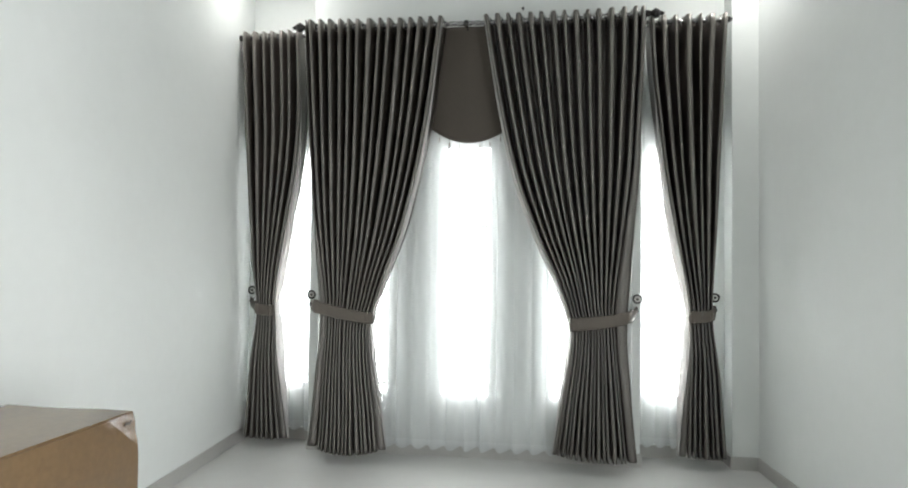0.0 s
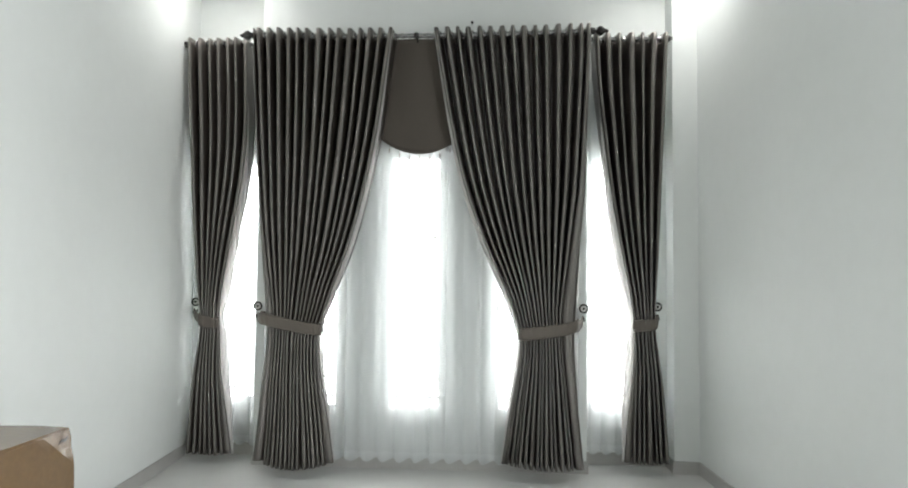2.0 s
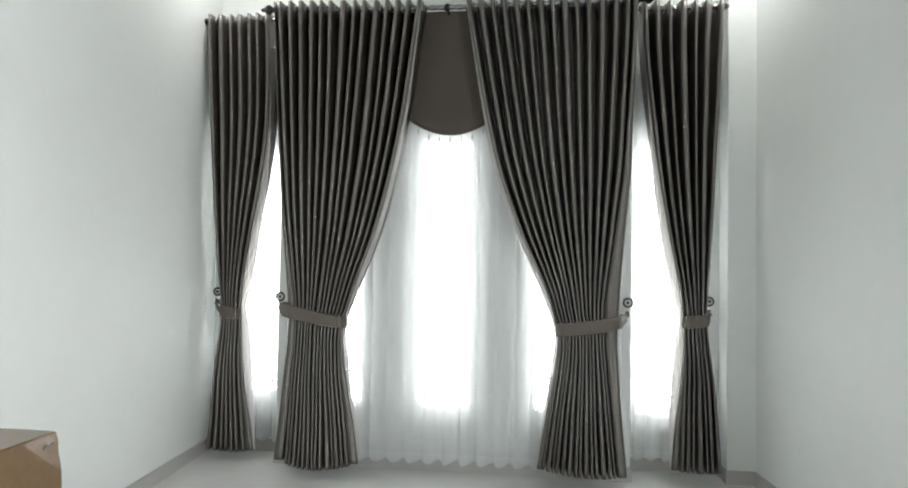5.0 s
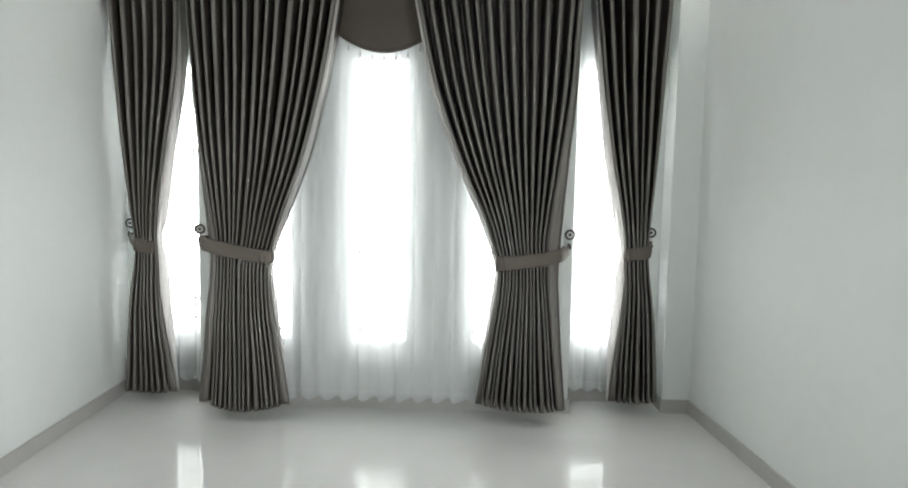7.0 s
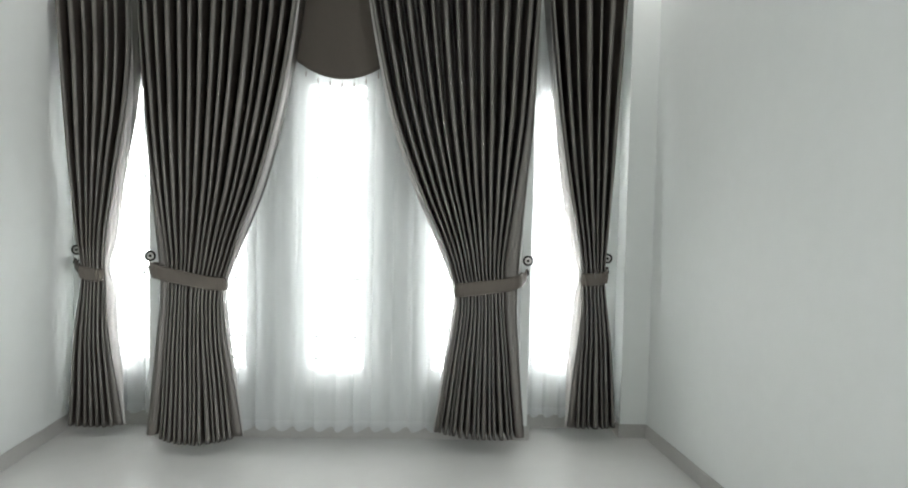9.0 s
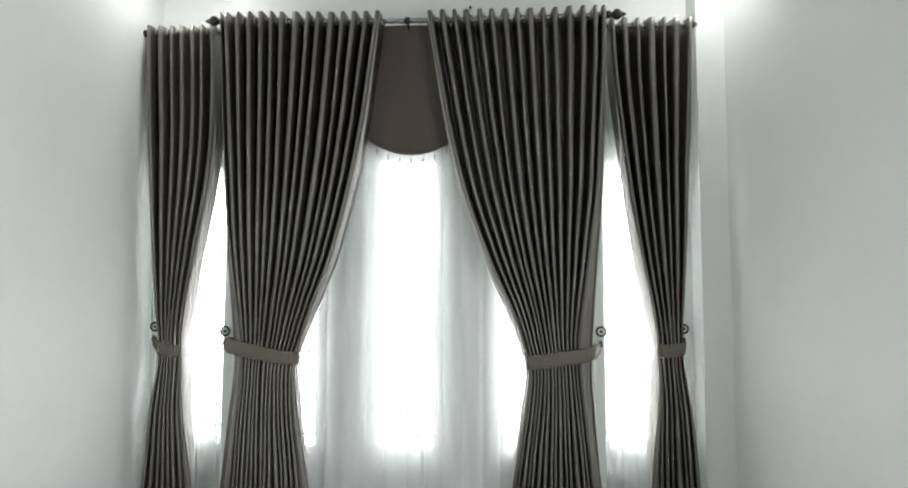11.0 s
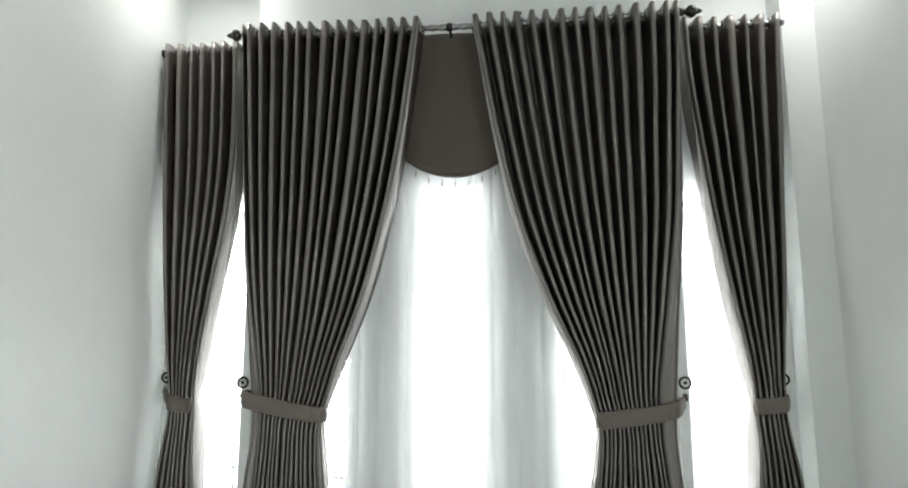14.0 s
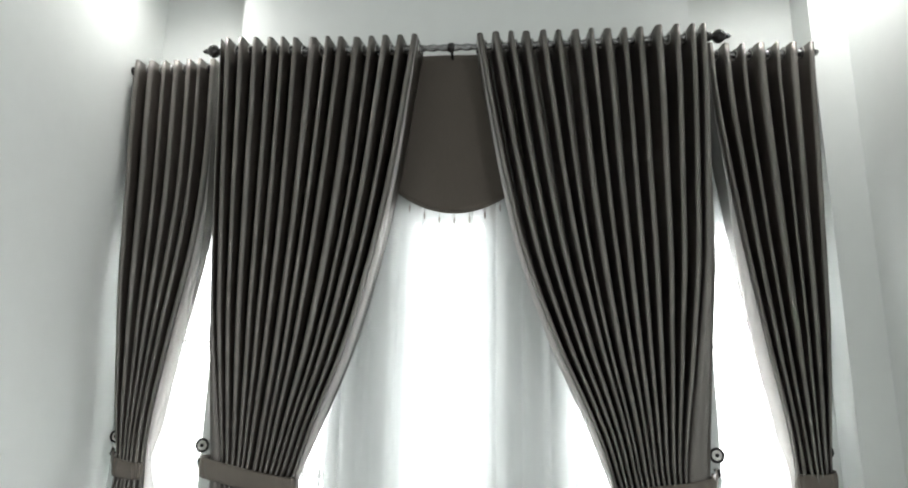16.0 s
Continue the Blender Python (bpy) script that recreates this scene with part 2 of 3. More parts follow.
pierced_wall("wall_north_middle", MID_X0, MID_X1, CENTRE_Y, CENTRE_Y + 0.25 + THICK, MIDDLE_WINDOWS,
             "white painted projecting wall with three tall windows")
pierced_wall("wall_north_left", left_x(SIDE_Y) - 0.1, MID_X0, SIDE_Y, SIDE_Y + THICK, (LEFT_WINDOW,),
             "white painted recess wall with one tall window")
pierced_wall("wall_north_right", MID_X1, right_x(SIDE_Y) + 0.2, SIDE_Y, SIDE_Y + THICK, (RIGHT_WINDOW,),
             "white painted recess wall with one tall window")
bm = prism(bmesh.new(), [(left_x(BACK_Y) - THICK, BACK_Y), (left_x(BACK_Y), BACK_Y), (left_x(SIDE_Y), SIDE_Y), (left_x(SIDE_Y) - THICK, SIDE_Y)], 0, CEIL)
tagged(bm_object("wall_west", bm, WALL), "smooth white painted side wall", "wall", kind="structure")
# side wall with an added, unseen opening that lets fill light in
FILL_OPENING = (-1.0, 1.2, 2.4)
bm = bmesh.new()
for a, b, z in ((BACK_Y, FILL_OPENING[0], 0), (FILL_OPENING[0], FILL_OPENING[1], FILL_OPENING[2]), (FILL_OPENING[1], SIDE_Y, 0)):
    prism(bm, [(right_x(a), a), (right_x(a) + THICK, a), (right_x(b) + THICK, b), (right_x(b), b)], z, CEIL)
bmesh.ops.remove_doubles(bm, verts=bm.verts, dist=0.0005)
tagged(bm_object("wall_east", bm, WALL), "smooth white painted side wall with an added unseen opening for fill light", "wall", kind="structure")
bm = prism(bmesh.new(), [(COL_X, COL_Y), (right_x(COL_Y) + 0.05, COL_Y), (right_x(SIDE_Y) + 0.05, SIDE_Y - 0.003), (COL_X, SIDE_Y - 0.003)], 0, CEIL)
tagged(bm_object("column", bm, WALL), "white painted column in the room corner", "column", kind="structure")
bm = box(bmesh.new(), left_x(BACK_Y) - THICK, right_x(BACK_Y) + THICK, BACK_Y - THICK, BACK_Y, 0, CEIL)
tagged(bm_object("wall_south", bm, WALL), "plain white painted end wall", "wall", kind="structure")

SK, SKH = 0.012, 0.09


def skirting(corners, label="grey tile skirting along the wall foot"):
    bm = prism(bmesh.new(), corners, 0, SKH)
    top = [e for e in bm.edges if all(v.co.z > SKH - 0.001 for v in e.verts)]
    bmesh.ops.bevel(bm, geom=top, offset=0.003, segments=2, affect="EDGES")
    tagged(bm_object("baseboard", bm, SKIRTING), label, "skirting", kind="structure")


skirting([(left_x(BACK_Y), BACK_Y), (left_x(BACK_Y) + SK, BACK_Y), (left_x(SIDE_Y) + SK, SIDE_Y), (left_x(SIDE_Y), SIDE_Y)])
skirting([(right_x(FILL_OPENING[1]) - SK, FILL_OPENING[1]), (right_x(FILL_OPENING[1]), FILL_OPENING[1]), (right_x(COL_Y - SK), COL_Y - SK), (right_x(COL_Y - SK) - SK, COL_Y - SK)])
skirting([(COL_X - SK, COL_Y - SK), (right_x(COL_Y), COL_Y - SK), (right_x(COL_Y), COL_Y), (COL_X - SK, COL_Y)])
skirting([(COL_X - SK, COL_Y), (COL_X, COL_Y), (COL_X, SIDE_Y - SK), (COL_X - SK, SIDE_Y - SK)])
skirting([(MID_X0 - SK, CENTRE_Y - SK), (MID_X1 + SK, CENTRE_Y - SK), (MID_X1 + SK, CENTRE_Y), (MID_X0 - SK, CENTRE_Y)])
skirting([(left_x(SIDE_Y) + SK, SIDE_Y - SK), (MID_X0, SIDE_Y - SK), (MID_X0, SIDE_Y), (left_x(SIDE_Y) + SK, SIDE_Y)])
skirting([(MID_X1, SIDE_Y - SK), (COL_X, SIDE_Y - SK), (COL_X, SIDE_Y), (MID_X1, SIDE_Y)])

bm = bmesh.new()
bmesh.ops.create_grid(bm, x_segments=1, y_segments=1, size=2000, matrix=Matrix.Translation((0, 0, -0.2)))
tagged(bm_object("ground", bm, PAVING), "pale concrete paving outside the house", "ground", kind="structure")


# ---- windows: frame, glass and steel grille ----
def window(number, x0, x1, y):
    root = tagged(new("window_%d" % number), "tall white aluminium window with a steel bar grille", "window", kind="structure")
    w = 0.045
    for name, b in (("window_frame", (x0, x0 + w, SILL, HEAD)), ("window_frame", (x1 - w, x1, SILL, HEAD)),
                    ("window_frame", (x0 + w, x1 - w, SILL, SILL + w)), ("window_frame", (x0 + w, x1 - w, HEAD - w, HEAD))):
        part(name, box(bmesh.new(), b[0], b[1], y - 0.025, y + 0.025, b[2], b[3], 0.003), FRAME_WHITE, root)
    pane = part("pane", box(bmesh.new(), x0 + w, x1 - w, y - 0.003, y + 0.003, SILL + w, HEAD - w), GLASS, root, "clear glass")
    pane.visible_shadow = False
    count = 6
    for k in range(1, count):
        x = x0 + (x1 - x0) * k / count
        part("grille_bar", tube(bmesh.new(), [(x, y + 0.05, SILL), (x, y + 0.05, HEAD)], 0.007, 6), BAR_STEEL, root, smooth=True)
    for z in (SILL + 0.10, SILL + 0.24, SILL + 0.62, HEAD - 0.62, HEAD - 0.11):
        part("grille_bar", box(bmesh.new(), x0, x1, y + 0.058, y + 0.064, z - 0.009, z + 0.009), BAR_STEEL, root)
    area_lamp("daylight", pose((x0 + x1) / 2, y + 0.085, (SILL + HEAD) / 2, -90), x1 - x0, HEAD - SILL, WINDOW_POWER, DAY, 130)


for i, (a, b) in enumerate((LEFT_WINDOW, *MIDDLE_WINDOWS, RIGHT_WINDOW)):
    window(i + 1, a, b, (CENTRE_Y if 0 < i < 4 else SIDE_Y) + 0.06)
# invented fill lamp in the unseen side opening, brightens walls and curtains
FILL_Y = (FILL_OPENING[0] + FILL_OPENING[1]) / 2
area_lamp("daylight", pose(right_x(FILL_Y) + 0.1, FILL_Y, FILL_OPENING[2] / 2, 90, 0, 90), FILL_OPENING[1] - FILL_OPENING[0] - 0.1, FILL_OPENING[2] - 0.02, FILL_POWER, DAY)


# ---- recessed ceiling lamps over the two front corners ----
def downlight(x, y):
    root = tagged(new("downlight"), "round white recessed ceiling lamp, switched on", "ceiling lamp", "ceiling lamps")
    root.matrix_world = pose(x, y, CEIL)
    bm = torus(bmesh.new(), 0.062, 0.009, pose(0, 0, -0.004))
    part("trim_ring", bm, RAIL_WHITE, root, smooth=True)
    part("diffuser", lathe(bmesh.new(), [(0.056, -0.004), (0.056, -0.001)], Matrix.Identity(4), 24), LAMP_GLOW, root, "glowing white diffuser")
    ob = new("downlight_lamp", bpy.data.lights.new("downlight_lamp", "SPOT"))
    ob.data.energy, ob.data.spot_size, ob.data.spot_blend, ob.data.shadow_soft_size = DOWNLIGHT_POWER, radians(168), 1.0, 0.05
    ob.data.color = (1, 0.99, 0.96)
    ob.matrix_world = pose(x, y, CEIL - 0.02)


downlight(-1.86, 4.36)
downlight(1.33, 4.37)


# ---- curtains ----
PER = 16                                                       # steps of one fold


CREST = 0.18                                                   # half a crest's width, in pitches


def fold_line(count, pitch, depth, crest=CREST):
    """Hanging folds of cloth in plan: narrow round crests, steep flanks and tight hollows."""
    rc, rt = crest * pitch, (0.5 - crest) * pitch * 0.45      # the flanks lean in towards a tight hollow
    ec, et = min(rc * (1.1 - 5 * (crest - CREST)), depth * 0.35), min(rt * 0.8, depth * 0.3)
    half = [(rt * math.sin(a), depth / 2 - et * (1 - math.cos(a))) for a in (0, math.pi / 6, math.pi / 3)]
    half += [(rt + (pitch / 2 - rc - rt) * k, depth / 2 - et + (-depth + ec + et) * k) for k in (0.0, 0.5)]
    half += [(pitch / 2 - rc * math.cos(a), -depth / 2 + ec * (1 - math.sin(a))) for a in (0, math.pi / 6, math.pi / 3)]
    one = half + [(pitch / 2, -depth / 2)] + [(pitch - x, y) for x, y in half[:0:-1]]
    xs = [k * pitch + x for k in range(count) for x, y in one] + [count * pitch]
    ys = [y for k in range(count) for x, y in one] + [depth / 2]
    return np.array(xs), np.array(ys)


def spline(z, table):
    """Smooth value from a short table of (z, value), z falling."""
    zs, vs = [r[0] for r in table][::-1], [r[1] for r in table][::-1]
    i = int(np.clip(np.searchsorted(zs, z), 1, len(zs) - 1))
    t = float(np.clip((z - zs[i - 1]) / (zs[i] - zs[i - 1]), 0, 1))
    h = zs[i] - zs[i - 1]

    def slope(k):
        a, b = max(k - 1, 0), min(k + 1, len(zs) - 1)
        return (vs[b] - vs[a]) / (zs[b] - zs[a])
    m0, m1 = slope(i - 1) * h, slope(i) * h
    return ((2 * t**3 - 3 * t**2 + 1) * vs[i - 1] + (t**3 - 2 * t**2 + t) * m0
            + (-2 * t**3 + 3 * t**2) * vs[i] + (t**3 - t**2) * m1)


def drape(label, y, folds, rod_z, left, right, deep, flat_left, flat_right, waist, seed, lean=0.0, bow=0.0, hem_side=0,
          lining=((3.2, 0.003), (1.9, 0.026), (1.2, 0.032), (1.0, 0.016), (0.8, 0.022), (0.0, 0.004)), lip=0.030, sag=lambda x: 0.0, lift=0.0, pull=0.0):
    """A grommet-topped curtain panel, gathered at the waist and flaring below it."""
    rng = random.Random(seed)
    root = tagged(new("curtain"), label, "curtain", "curtains at the window")
    top, bottom = rod_z + lip, left[-1][0]
    zs = np.concatenate((np.linspace(top, waist, 46), np.linspace(waist, bottom, 30)[1:]))
    wob = [rng.uniform(-1, 1) for _ in range(folds + 1)]
    depth = [rng.uniform(0.82, 1.12) for _ in range(folds + 1)]
    sway = [rng.uniform(-1, 1) for _ in range(folds + 1)]
    verts, cols = [], 0

    def depth_at(z):
        return deep * (1 - 0.5 * math.exp(-((z - waist) / 0.22) ** 2) - 0.2 * min(1, max(0, (waist + 0.2 - z) / 0.5)))

    def back_at(z):                                            # the band draws the cloth back to the wall
        d = z - waist
        return pull * (math.exp(-(d / 0.6) ** 2) if d > 0 else 0.5 + 0.5 * math.exp(-(d / 0.3) ** 2))
    hem, far = [], []
    for z in zs:
        xl, xr = spline(z, left), spline(z, right)
        f0, f1 = (max(0.0, spline(z, f)) if f else 0.0 for f in (flat_left, flat_right))
        pinch = math.exp(-((z - waist) / 0.22) ** 2)
        inner = xr - xl - f0 - f1
        pitch = inner / (folds - 0.5 + CREST)                  # the inner edge ends behind its last crest
        fx, fy = fold_line(folds, pitch, depth_at(z), CREST + 0.06 * min(1, max(0, (2.7 - z) / 1.6)))
        fx -= (0.5 - CREST) * pitch * (hem_side < 0)
        u = np.linspace(0, folds, len(fx))
        j = np.interp(u, np.arange(folds + 1), wob) * np.sin(np.clip(u / folds, 0, 1) * math.pi)
        d = np.interp(u, np.arange(folds + 1), depth)
        below = max(0, (waist - z) / (waist - bottom))
        s = np.interp(u, np.arange(folds + 1), sway) * (0.012 * below + 0.006 * math.sin(z * 2.3 + seed))
        px = xl + f0 + fx + j * 0.2 * pitch + s
        v = np.clip((px - xl) / (xr - xl), 0, 1)
        away = below * (lean * (v if lean < 0 else 1 - v) * (1 if lean >= 0 else -1)) - bow * below * (1 - (2 * v - 1) ** 2)
        py = y + back_at(z) + fy * d + away - 0.03 * pinch * (1 - (2 * v - 1) ** 2)
        keep = slice(3, None) if hem_side < 0 else slice(None, -3)
        px, py = px[keep], py[keep]
        row = [(a, b, z + lift * below * (2 * c - 1) ** 2) for a, b, c in zip(px, py, v)]
        z += lift * below
        if flat_left:                                          # a broad flat turning before the first fold
            b = min(py[:PER]) + 0.004
            row = [(xl, b + 0.012, z), (xl + f0 * 0.15, b + 0.002, z), (xl + f0 * 0.5, b, z), (xl + f0 * 0.88, b + 0.004, z), (xl + f0, b + 0.02, z)] + row
        if flat_right:
            b = min(py[-PER:]) + 0.004
            row += [(xr - f1, b + 0.02, z), (xr - f1 * 0.88, b + 0.004, z), (xr - f1 * 0.5, b, z), (xr - f1 * 0.15, b + 0.002, z), (xr, b + 0.012, z)]
        row = [(a, b, c - sag(a) * min(1, max(0, (c - 1.3) / 1.7))) for a, b, c in row]
        cols = len(row)
        verts += row
        hem.append(row[-1] if hem_side > 0 else row[0])
        far.append(row[0] if hem_side > 0 else row[-1])
    faces = [(r * cols + c, r * cols + c + 1, (r + 1) * cols + c + 1, (r + 1) * cols + c)
             for r in range(len(zs) - 1) for c in range(cols - 1)]
    panel = link_mesh("panel", verts, faces, DRAPE, True)
    panel.parent = root
    so = panel.modifiers.new("cloth", "SOLIDIFY")
    so.thickness, so.offset = 0.002, 0
    # pale turned-back edges of the cloth
    for side, edge_line, widths, cloth in ((hem_side, hem, lining, LINING), (-hem_side, far, ((3.2, 0.003), (2.0, 0.006), (0.9, 0.006), (0.0, 0.006)), DRAPE)):
        hv, hf = [], []
        for i, (a, b, z) in enumerate(edge_line):
            w = spline(z, widths)
            hv += [(a, b + 0.003, z), (a + side * w, b + w * 0.6, z)]
            if i:
                k = 2 * i
                hf.append((k - 2, k - 1, k + 1, k))
        edge = link_mesh("lining_edge" if cloth is LINING else "side_hem", hv, hf, cloth, True)
        edge.parent = root
        tagged(edge, "pale turned-back lining edge" if cloth is LINING else "")
        so = edge.modifiers.new("cloth", "SOLIDIFY")
        so.thickness = 0.0015
    # grommets where the cloth crosses the pole
    xl, xr = spline(rod_z, left), spline(rod_z, right)
    f0, f1 = (max(0.0, spline(rod_z, f)) if f else 0.0 for f in (flat_left, flat_right))
    inner = xr - xl - f0 - f1
    pitch = inner / (folds - 0.5 + CREST)
    fx, fy = fold_line(folds, pitch, deep)
    fx -= (0.5 - CREST) * pitch * (hem_side < 0)
    ring = bpy.data.meshes.new("grommet")
    bm = torus(bmesh.new(), 0.026, 0.006, pose(0, 0, 0, 0, 90, 0), 16, 6)
    bm.to_mesh(ring)
    bm.free()
    ring.materials.append(RING_METAL)
    for poly in ring.polygons:
        poly.use_smooth = True
    for k in range(folds):
        for q, turn in ((0.27, 8), (0.75, -8)):
            i = int((k + q) * PER)
            g = new("grommet", ring)
            u = k + q
            jx = float(np.interp(u, np.arange(folds + 1), wob)) * math.sin(u / folds * math.pi) * 0.2 * pitch
            gx = xl + f0 + fx[i] + jx
            g.matrix_world = pose(gx, y, rod_z - sag(gx), 0, 0, turn)
            g.parent = panel
    return root


MID_Y, SIDE_ROD_Y, MID_Z, SIDE_Z = 4.452, 4.66, 3.07, 3.085
BOTTOM = 0.062
MID_PULL, SIDE_PULL = 0.085, 0.12


def pole_sag(x):
    return 0.018 * max(0.0, 1 - ((x + 0.40) / 1.2) ** 2)


SIDE_LINING = ((3.2, 0.002), (2.5, 0.008), (1.8, 0.044), (1.25, 0.052), (1.05, 0.024), (0.88, 0.050), (0.5, 0.042), (0.05, 0.008))
drape("taupe grommet curtain gathered by a band beside the middle window", MID_Y, 14, MID_Z,
      [(3.13, -1.578), (2.83, -1.560), (2.42, -1.538), (2.01, -1.512), (1.60, -1.489), (1.19, -1.471), (0.98, -1.467), (0.78, -1.465), (0.38, -1.483), (BOTTOM, -1.509)],
      [(3.13, -0.590), (2.83, -0.628), (2.42, -0.682), (2.01, -0.759), (1.60, -0.871), (1.19, -1.034), (0.98, -1.098), (0.78, -1.080), (0.38, -1.003), (BOTTOM, -0.951)],
      0.165, ((3.2, 0.0), (1.8, 0.012), (1.15, 0.042), (0.95, 0.040), (0.4, 0.050), (0.05, 0.056)),
      ((3.2, 0.0), (1.1, 0.0), (0.9, 0.022), (0.4, 0.048), (0.05, 0.062)), 0.985, 3, bow=0.075, hem_side=1, sag=pole_sag, lift=0.045, pull=MID_PULL)
drape("taupe grommet curtain gathered by a band, flaring below it", MID_Y, 14, MID_Z,
      [(3.13, -0.308), (2.80, -0.252), (2.40, -0.178), (2.00, -0.085), (1.61, 0.055), (1.22, 0.226), (0.97, 0.297), (0.84, 0.298), (0.45, 0.234), (BOTTOM + 0.025, 0.180)],
      [(3.13, 0.762), (2.80, 0.754), (2.40, 0.736), (2.00, 0.723), (1.61, 0.693), (1.22, 0.671), (0.97, 0.663), (0.84, 0.663), (0.45, 0.686), (BOTTOM + 0.025, 0.720)],
      0.165, ((3.2, 0.0), (1.1, 0.0), (0.9, 0.010), (0.4, 0.024), (0.05, 0.03)),
      ((3.2, 0.022), (2.4, 0.026), (1.6, 0.055), (1.12, 0.085), (0.95, 0.072), (0.5, 0.056), (0.05, 0.05)), 0.965, 7, lean=0.10, bow=0.06, hem_side=-1, sag=pole_sag, lift=0.015, pull=MID_PULL)
drape("narrow taupe grommet curtain tied back at the side window", SIDE_ROD_Y, 7, SIDE_Z,
      [(3.14, -2.160), (2.88, -2.150), (2.34, -2.117), (1.66, -2.086), (1.20, -2.078), (1.06, -2.070), (0.77, -2.074), (0.30, -2.099), (BOTTOM, -2.120)],
      [(3.14, -1.705), (2.70, -1.688), (2.34, -1.690), (2.00, -1.726), (1.63, -1.803), (1.20, -1.903), (1.05, -1.922), (0.77, -1.885), (0.30, -1.806), (BOTTOM, -1.768)],
      0.165, (), ((3.2, 0.0), (1.0, 0.0), (0.8, 0.012), (0.3, 0.045), (0.05, 0.06)), 1.03, 11, hem_side=1, lining=SIDE_LINING, lip=0.022, lift=0.015, pull=SIDE_PULL)
drape("narrow taupe grommet curtain tied back beside the column", SIDE_ROD_Y, 7, SIDE_Z,
      [(3.14, 0.822), (2.80, 0.834), (2.43, 0.872), (2.02, 0.926), (1.63, 1.000), (1.23, 1.097), (1.05, 1.125), (0.83, 1.113), (0.44, 1.063), (BOTTOM + 0.02, 1.032)],
      [(3.14, 1.360), (2.50, 1.328), (2.10, 1.304), (1.63, 1.285), (1.23, 1.273), (1.05, 1.276), (0.88, 1.286), (0.62, 1.312), (BOTTOM + 0.02, 1.357)],
      0.165, ((3.2, 0.0), (1.0, 0.0), (0.8, 0.012), (0.3, 0.04), (0.05, 0.05)), (), 1.03, 15, hem_side=-1, lining=SIDE_LINING, lip=0.022, lift=0.015, pull=SIDE_PULL)


# ---- tiebacks and their hooks ----
def tieback(x0, x1, y, z0, z1, hook, height=0.088, depth=0.062):
    """Cloth band round the gathered curtain; z0 and z1 are its middle at the two ends; hook is the ring's place."""
    root = tagged(new("curtain_tieback"), "flat taupe cloth band round a gathered curtain", "tieback", "curtain tiebacks")
    steps, rows = 72, 7
    cx, half = (x0 + x1) / 2, (x1 - x0) / 2
    verts = []
    for r in range(rows):
        h = (r / (rows - 1) - 0.5) * height
        for k in range(steps):
            a = 2 * math.pi * k / steps
            ca, sa = math.cos(a), math.sin(a)
            px = cx + half * math.copysign(abs(ca) ** 0.45, ca)
            py = y - 0.012 + depth * math.copysign(abs(sa) ** 0.55, sa)
            belly = 0.006 * math.cos(math.pi * h / height) + 0.0025 * math.sin(a * 17 + h * 30)
            v = (px - x0) / (x1 - x0)
            sag = -0.012 * (1 - (2 * v - 1) ** 2)
            verts.append((px + belly * ca, py + belly * sa, z0 + (z1 - z0) * v + h * (1 - 0.1 * v) + sag + 0.004 * math.sin(5 * v + r)))
    faces = [(r * steps + k, r * steps + (k + 1) % steps, (r + 1) * steps + (k + 1) % steps, (r + 1) * steps + k)
             for r in range(rows - 1) for k in range(steps)]
    band = link_mesh("band", verts, faces, BAND, True)
    band.parent = root
    so = band.modifiers.new("cloth", "SOLIDIFY")
    so.thickness = 0.004
    # narrow tail from the band's end to the wall hook
    hx, hy, hz = hook
    ex = x0 if abs(hx - x0) < abs(hx - x1) else x1
    ez = z0 if ex == x0 else z1
    bm = bmesh.new()
    last = None
    for i in range(9):
        t = i / 8
        p = Vector((ex + (hx - ex) * t, y + (hy - y) * t, ez + (hz - ez) * t - 0.012 * math.sin(t * math.pi)))
        hh = 0.044 * (1 - 0.28 * t) + 0.004 * math.sin(9 * t)
        pair = (bm.verts.new(p + Vector((0, 0, -hh))), bm.verts.new(p + Vector((0, 0, hh))))
        if last:
            bm.faces.new((last[0], pair[0], pair[1], last[1]))
        last = pair
    tail = part("tail", bm, BAND, root, smooth=True)
    so = tail.modifiers.new("cloth", "SOLIDIFY")
    so.thickness = 0.004
    part("ring", torus(bmesh.new(), 0.011, 0.003, pose(hx, hy, hz, 90, 0, 0), 14, 6), BLACK_METAL, root, "small black ring", True)


